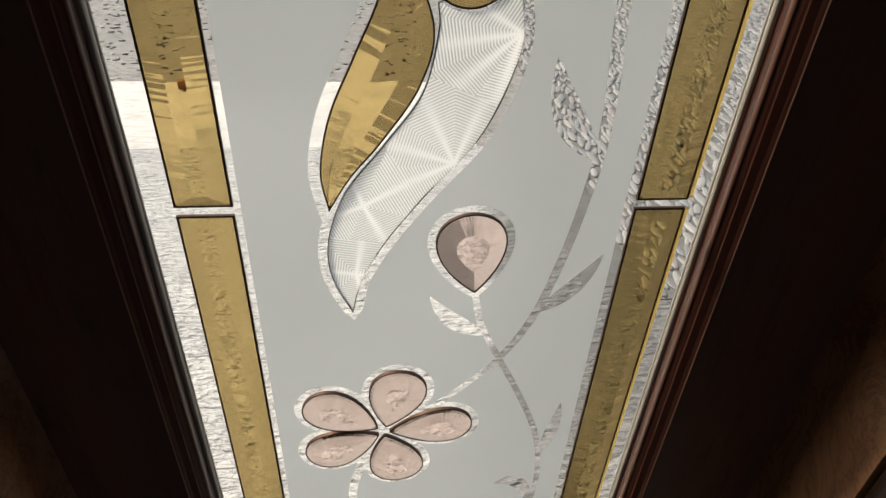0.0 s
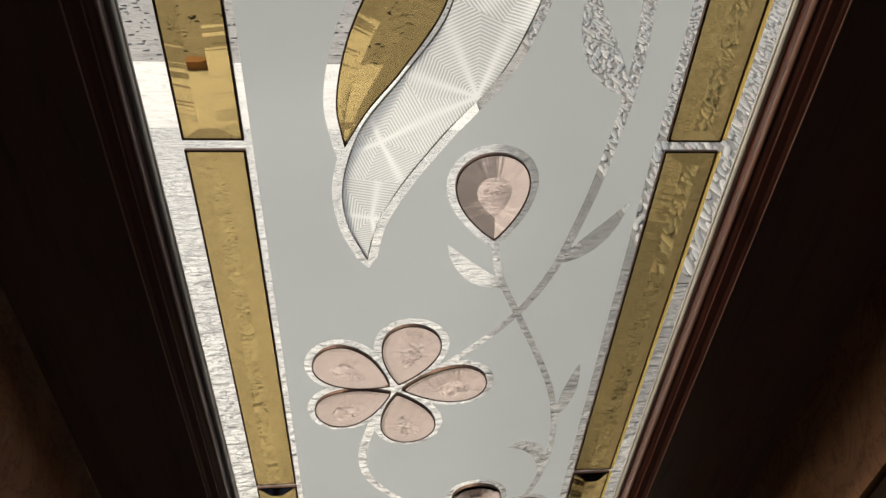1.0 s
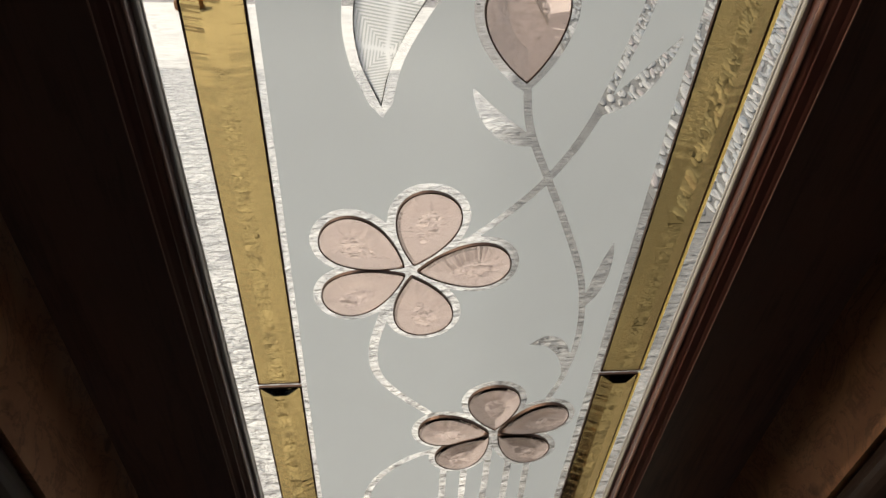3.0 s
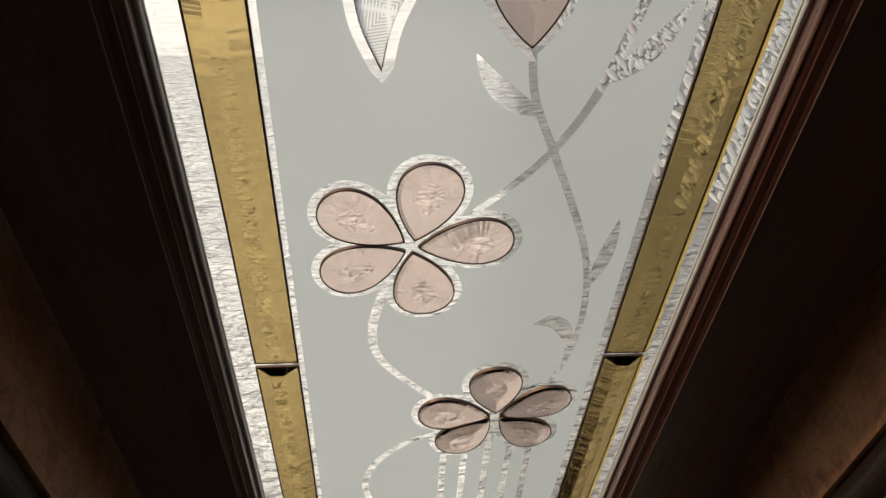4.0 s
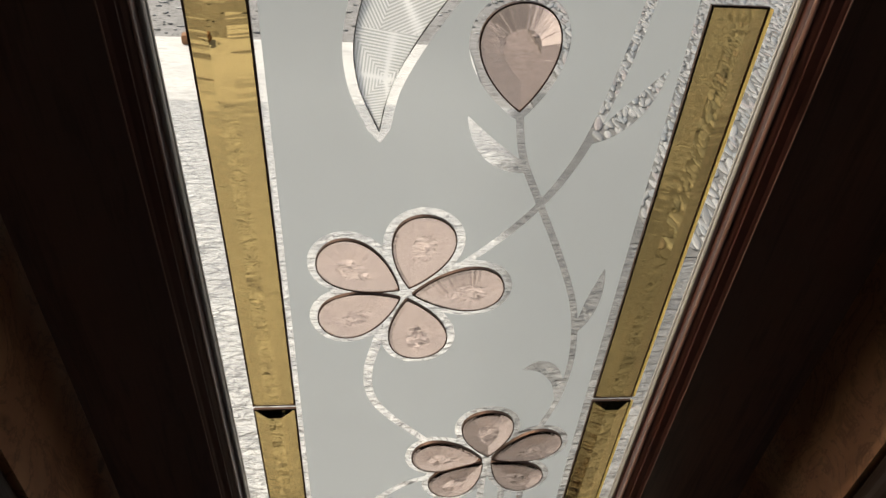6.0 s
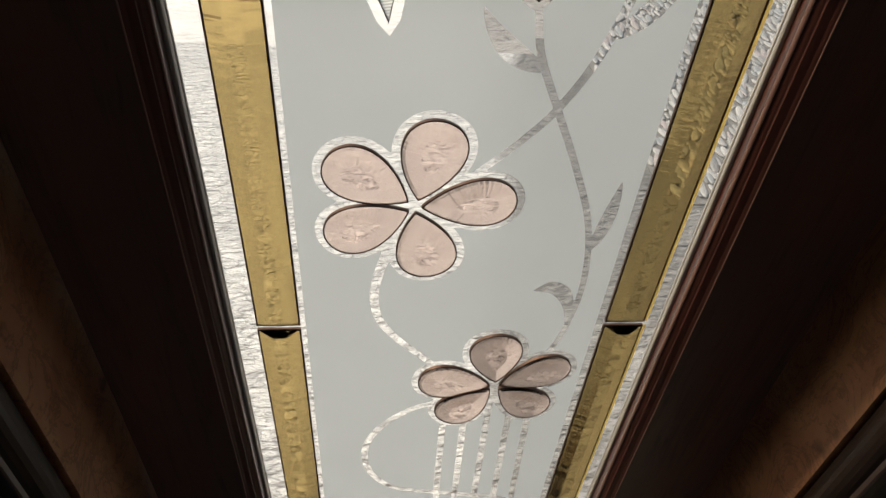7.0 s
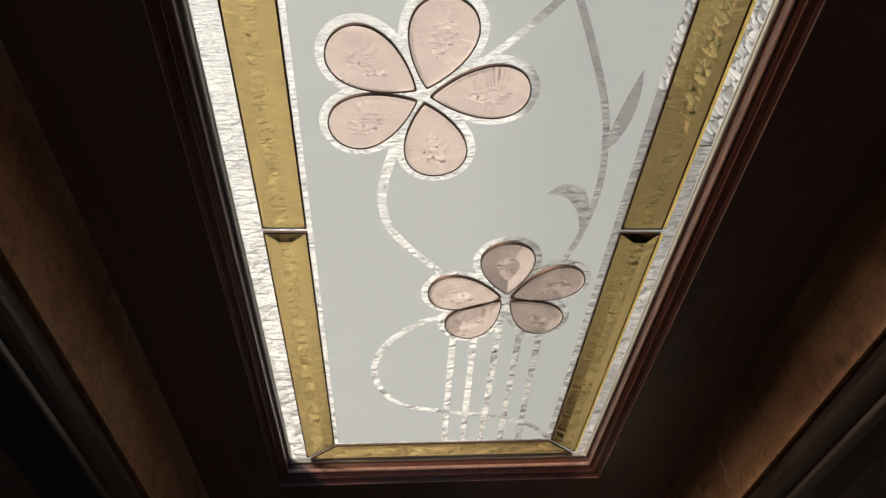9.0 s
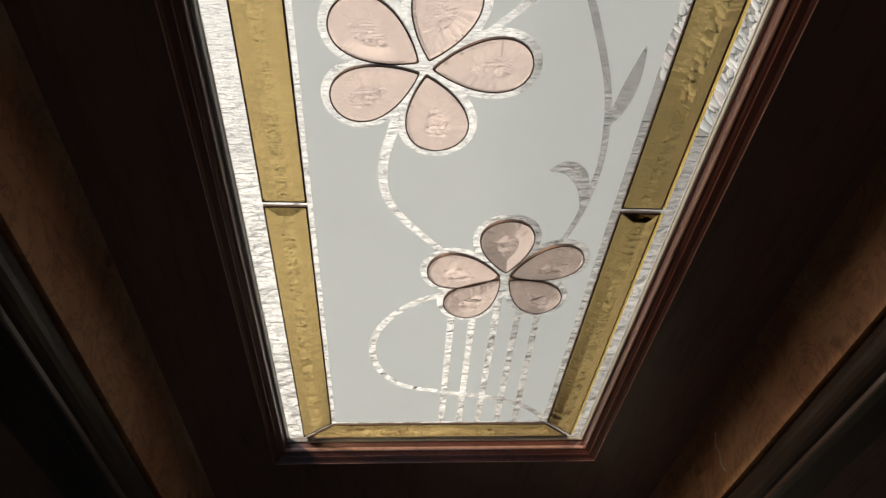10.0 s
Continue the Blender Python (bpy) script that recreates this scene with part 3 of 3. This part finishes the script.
STEMS = [
    ([(0.038, 1.209), (0.047, 1.166), (0.070, 1.116), (0.097, 1.060), (0.123, 0.998), (0.136, 0.945), (0.141, 0.886), (0.135, 0.825), (0.123, 0.780)], 0.0072, 0.0075),
    ([(-0.010, 1.032), (0.035, 1.073), (0.072, 1.116), (0.101, 1.172), (0.121, 1.246), (0.132, 1.310), (0.138, 1.368), (0.137, 1.425), (0.133, 1.475), (0.131, 1.560)], 0.0068, 0.0125),
    ([(-0.082, 0.945), (-0.095, 0.890), (-0.092, 0.845), (-0.071, 0.808), (-0.025, 0.758)], 0.011, 0.0085),
    ([(-0.005, 0.680), (-0.051, 0.661), (-0.093, 0.617), (-0.111, 0.564), (-0.102, 0.506), (-0.068, 0.463), (-0.006, 0.444), (0.076, 0.426), (0.119, 0.409), (0.156, 0.380), (0.176, 0.352)], 0.0095, 0.0095),
]
STRINGS = [((-0.003, 0.650), (0.000, 0.345)), ((0.026, 0.640), (0.030, 0.345)), ((0.058, 0.690), (0.061, 0.345)), ((0.088, 0.660), (0.093, 0.345)), ((0.115, 0.650), (0.124, 0.345))]
LEAVES = [
    leaf_shape((0.055, 1.150), (-0.007, 1.205), 0.020, 0.009),
    leaf_shape((0.104, 1.180), (0.162, 1.252), 0.019, -0.007),
    leaf_shape((0.138, 0.945), (0.152, 1.036), 0.016, -0.003),
    leaf_shape((0.136, 1.355), (0.088, 1.447), 0.027, 0.009),
    np.vstack([spline([(0.084, 0.884), (0.104, 0.8985), (0.128, 0.886), (0.142, 0.845)], 6), spline([(0.134, 0.822), (0.124, 0.858), (0.106, 0.8795), (0.084, 0.884)], 6)[:-1]]),
]


def frosted_sheet():
    """Acid-frosted field; the drawing, its borders and the stems stay clear."""
    x0, x1, z0, z1, step = -0.1745, 0.171, 0.352, 1.790, 0.0016
    xs = np.arange(x0 - step, x1 + 2 * step, step)
    zs = np.arange(z0 - step, z1 + 2 * step, step)
    X, Z = np.meshgrid(xs, zs, indexing="ij")
    D = np.maximum(np.maximum(x0 - X, X - x1), np.maximum(z0 - Z, Z - z1))

    def clear(fn, pts, pad):
        lo, hi = pts.min(0) - pad - 0.004, pts.max(0) + pad + 0.004
        i0, i1 = np.searchsorted(xs, (lo[0], hi[0]))
        j0, j1 = np.searchsorted(zs, (lo[1], hi[1]))
        if i1 > i0 and j1 > j0:
            w = (slice(i0, i1), slice(j0, j1))
            D[w] = np.maximum(D[w], pad - fn(X[w], Z[w]))

    for petals in FLOWERS:
        hub = np.mean([p[0] for p in petals], 0)
        disc = hub + 0.012 * np.array([(math.cos(a), math.sin(a)) for a in np.linspace(0, 6.2, 16)])
        clear(lambda x, z: d_poly(x, z, disc), disc, 0.002)
        for tip, end, width in petals:
            shape = teardrop(tip, end, width)
            clear(lambda x, z: d_poly(x, z, shape), shape, 0.0088)
    shape = teardrop(*BUD)
    clear(lambda x, z: d_poly(x, z, shape), shape, 0.0082)
    for shape, pad in ((grown(GOLD, 0.0105), 0.0), (grown(WHITE, 0.0090, 0.75), 0.0), (ROUND, 0.010)):
        clear(lambda x, z: d_poly(x, z, shape), shape, pad)
    for shape in LEAVES:
        clear(lambda x, z: d_poly(x, z, shape), shape, 0.0)
    for pts, w0, w1 in STEMS:
        line = spline(pts, 8)
        clear(lambda x, z: d_stroke(x, z, line, w0, w1) + 0.02, line, 0.02)
    for a, b in STRINGS:
        line = np.array([a, b])
        clear(lambda x, z: d_stroke(x, z, line, 0.0095, 0.0095) + 0.02, line, 0.02)
    verts, faces = contour_sheet(D, xs, zs)
    return solid("frosting", [(x, -0.0006, z) for x, z in verts], faces, FROST, None, "even acid-frosted grey-white coating")


on_panel(frosted_sheet())


def petal(tip, end, width, rise=0.0036, name="petal", facet=0.40):
    tip, end = np.array(tip), np.array(end)
    outer = teardrop(tip, end, width)
    inner = teardrop(tip + 0.34 * (end - tip), tip + 0.80 * (end - tip), facet * width)
    return on_panel(cut_piece(name, outer, inner, rise, PEACH, PEACH_BEVEL, None, "peach-coloured bevelled glass", rim=(0.22, 0.0017)))


for petals, rise in zip(FLOWERS, (0.0032, 0.0034)):
    for tip, end, width in petals:
        petal(tip, end, width, rise)
petal(*BUD, 0.0056, "bud", 0.46)


def gold_leaf():
    mid = 0.5 * (gold_left + gold_right)
    keep = np.linspace(0.14, 0.86, len(mid))
    idx = keep * (len(mid) - 1)
    at = lambda c: np.stack([np.interp(idx, range(len(c)), c[:, k]) for k in (0, 1)], 1)
    m, l, r = at(mid), at(gold_left), at(gold_right)
    inner = np.vstack([(m + 0.35 * (r - m)), (m + 0.35 * (l - m))[::-1][1:-1]])
    return on_panel(cut_piece("amber_leaf", GOLD, inner, 0.0045, AMBER, AMBER_BEVEL, None, "amber bevelled glass leaf"))


gold_leaf()
on_panel(cut_piece("amber_round", ROUND, 0.45 * ROUND + 0.55 * np.array((0.014, 1.515)), 0.005, AMBER, AMBER_BEVEL, None, "round amber bevelled glass"))


def fluted_leaf():
    """Pressed leaf of flat facets that fan out from a few points, each facet with its own flutes."""
    step = 0.0009
    xs = np.arange(-0.106, 0.062, step)
    zs = np.arange(1.185, 1.512, step)
    X, Z = np.meshgrid(xs, zs, indexing="ij")
    D = np.maximum(d_poly(X, Z, WHITE), -(d_poly(X, Z, ROUND) - 0.003))
    verts, faces = contour_sheet(D, xs, zs)
    # each hub: its place and the directions of the facets that leave it, in degrees
    hubs = [((-0.069, 1.314), (-65, 28, 110, 205)), ((0.009, 1.355), (-60, 68, 115, 163, 207)),
            ((0.056, 1.466), (150, 190, 222, 255, 290)), ((-0.078, 1.238), (-12, 80, 172, 280))]
    spots = np.array([h[0] for h in hubs])

    def facet(x, z):
        k = int(np.argmin(np.hypot(spots[:, 0] - x, spots[:, 1] - z)))
        a = math.degrees(math.atan2(z - spots[k][1], x - spots[k][0]))
        off = [abs((a - c + 180) % 360 - 180) for c in hubs[k][1]]
        i = int(np.argmin(off))
        return k, radians(hubs[k][1][i]), i

    def depth(x, z):
        k, b, i = facet(x, z)
        u = (x - spots[k][0]) * math.cos(b) + (z - spots[k][1]) * math.sin(b)
        return -0.0045 + 0.06 * u

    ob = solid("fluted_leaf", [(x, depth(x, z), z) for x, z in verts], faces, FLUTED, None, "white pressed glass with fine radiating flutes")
    uv = ob.data.uv_layers.new(name="flutes")
    for p in ob.data.polygons:
        k, b, i = facet(p.center.x, p.center.z)
        weight = (0.75, 1.0, 0.85, 0.95)[(i * 3 + k) % 4]
        for li in p.loop_indices:
            co = ob.data.vertices[ob.data.loops[li].vertex_index].co
            u = (co.x - spots[k][0]) * math.cos(b) + (co.z - spots[k][1]) * math.sin(b)
            uv.data[li].uv = (u, weight)
    # glints painted as whiter rays along the middle of some facets, widest far from the hub, and round each hub
    ray_glint = ob.data.attributes.new("ray_glint", "FLOAT", "POINT")
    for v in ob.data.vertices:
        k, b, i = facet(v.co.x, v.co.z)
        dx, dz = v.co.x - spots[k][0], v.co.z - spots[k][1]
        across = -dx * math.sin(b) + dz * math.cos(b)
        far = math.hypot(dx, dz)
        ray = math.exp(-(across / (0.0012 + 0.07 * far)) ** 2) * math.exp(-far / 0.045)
        ray_glint.data[v.index].value = 0.16 + 0.95 * ray + 0.4 * math.exp(-(far / 0.004) ** 2)
    ring = ring_part("came", grown(WHITE, 0.0003), grown(WHITE, -0.0006), 0.0, -0.003, GREY_EDGE, ob)
    ring["label"] = "thin grey edging"
    return on_panel(ob)


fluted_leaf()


def inset(poly, depths):
    """The outline with each side moved inwards by its own depth (sides in order, anticlockwise)."""
    lines = []
    for k, d in enumerate(depths):
        a, b = poly[k], poly[(k + 1) % len(poly)]
        e = (b - a) / np.hypot(*(b - a))
        lines.append((a + d * np.array((-e[1], e[0])), e))
    out = []
    for k in range(len(poly)):
        (p, e), (q, g) = lines[k - 1], lines[k]
        out.append(p + e * ((q - p)[0] * g[1] - (q - p)[1] * g[0]) / (e[0] * g[1] - e[1] * g[0]))
    return np.array(out)


def bar(poly, depths, rise):
    poly = np.array(poly, float)
    return on_panel(cut_piece("border_bar", poly, inset(poly, depths), rise, AMBER, AMBER_BEVEL, None, "long amber bevelled glass strip", 0.0018, 0.0014))


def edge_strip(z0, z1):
    """Bright strip added for the daylight that catches on the outer edge of a right-hand strip."""
    ob = on_panel(box("edge_glint", 0.2300, 0.2332, -0.0036, 0.0, z0, z1, AMBER_GLINT, None, "bright yellow strip standing in for light on the glass edge", bevel=0.0004))
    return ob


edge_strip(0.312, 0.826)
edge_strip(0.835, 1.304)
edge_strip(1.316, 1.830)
# each side strip: foot, head, foot and head of the mitred inner edge, rise
for low, high, low_in, high_in, head, rises in ((0.309, 0.827, 0.352, 0.827, 0.0085, (0.0064, 0.0076)), (0.834, 1.305, 0.834, 1.305, 0.0105, (0.0062, 0.0062)),
                                          (1.315, 1.832, 1.315, 1.789, 0.0105, (0.0062, 0.0062))):
    bar([(-0.229, low), (-0.181, low_in), (-0.181, high_in), (-0.229, high)], (0.013, 0.0165, head, 0.0165), rises[0])
    bar([(0.181, low_in), (0.229, low), (0.229, high), (0.181, high_in)], (0.013, 0.0165, head, 0.0165), rises[1])
bar([(-0.224, 0.304), (0.224, 0.304), (0.178, 0.347), (-0.178, 0.347)], (0.009,) * 4, 0.0011)
bar([(-0.178, 1.794), (0.178, 1.794), (0.224, 1.837), (-0.224, 1.837)], (0.009,) * 4, 0.0022)


# ---- outside: pebbles, a brick ----
def pebbles():
    rng = np.random.default_rng(4)
    base = bmesh.new()
    bmesh.ops.create_icosphere(base, subdivisions=2, radius=1.0)
    bv = np.array([v.co[:] for v in base.verts])
    bf = np.array([[v.index for v in f.verts] for f in base.faces])
    base.free()
    V, F, n = [], [], 0
    placed = {}
    for _ in range(60000):
        x, y = rng.uniform(1.02, 5.5), rng.uniform(1.36, 7.9)
        if y < 1.45 + 0.05 * math.sin(5 * x) or x > 1.6 + 0.75 * y:
            continue
        wide = rng.uniform(0.010, 0.026)
        long = wide * rng.uniform(2.4, 4.6)
        cell = (int(x / 0.12), int(y / 0.30))
        near = [q for i in (-1, 0, 1) for j in (-1, 0, 1) for q in placed.get((cell[0] + i, cell[1] + j), [])]
        if any(((x - q[0]) / (wide + q[2])) ** 2 + ((y - q[1]) / (long + q[3])) ** 2 < 0.50 for q in near):
            continue
        placed.setdefault(cell, []).append((x, y, wide, long))
        a = rng.normal(-0.12, 0.20)
        c, s = math.cos(a), math.sin(a)
        p = bv * np.array((wide, long, wide * rng.uniform(0.25, 0.42))) * (1 + 0.12 * np.sin(bv[:, [1, 2, 0]] * 2.3 + 9 * a))
        p = np.stack([p[:, 0] * c - p[:, 1] * s + x, p[:, 0] * s + p[:, 1] * c + y, p[:, 2] + 0.008], 1)
        V.append(p)
        F.append(bf + n)
        n += len(bv)
    ob = solid("pebbles", np.vstack(V).tolist(), np.vstack(F).tolist(), PEBBLE, smooth=True)
    return tagged(ob, "bed of grey, white and pinkish river pebbles", "pebbles", kind="stuff")


pebbles()


def loose_stones():
    """Small dark and white stones strewn over the grey ground."""
    rng = np.random.default_rng(11)
    base = bmesh.new()
    bmesh.ops.create_icosphere(base, subdivisions=1, radius=1.0)
    bv = np.array([v.co[:] for v in base.verts])
    bf = np.array([[v.index for v in f.verts] for f in base.faces])
    base.free()
    V, F, n = [], [], 0
    for _ in range(1300):
        x, y = rng.uniform(-3.6, 0.9), rng.uniform(3.72, 7.0)
        r = rng.uniform(0.007, 0.018)
        p = bv * np.array((r * rng.uniform(1.0, 2.2), r, r * 0.4)) * rng.uniform(0.8, 1.15, (len(bv), 1))
        V.append(p + np.array((x, y, -0.016)))
        F.append(bf + n)
        n += len(bv)
    ob = solid("loose_stones", np.vstack(V).tolist(), np.vstack(F).tolist(), SCATTER, smooth=True)
    return tagged(ob, "small dark and white stones strewn on grey ground", "stones", kind="stuff")


loose_stones()
brick = box("brick", -0.085, 0.085, -0.042, 0.042, 0.0, 0.055, CLAY, bevel=0.006)
brick.matrix_world = pose(-1.20, 3.56, 0.001, 0, 0, 8)
tagged(brick, "worn brown clay brick lying on the pale kerb", "brick")
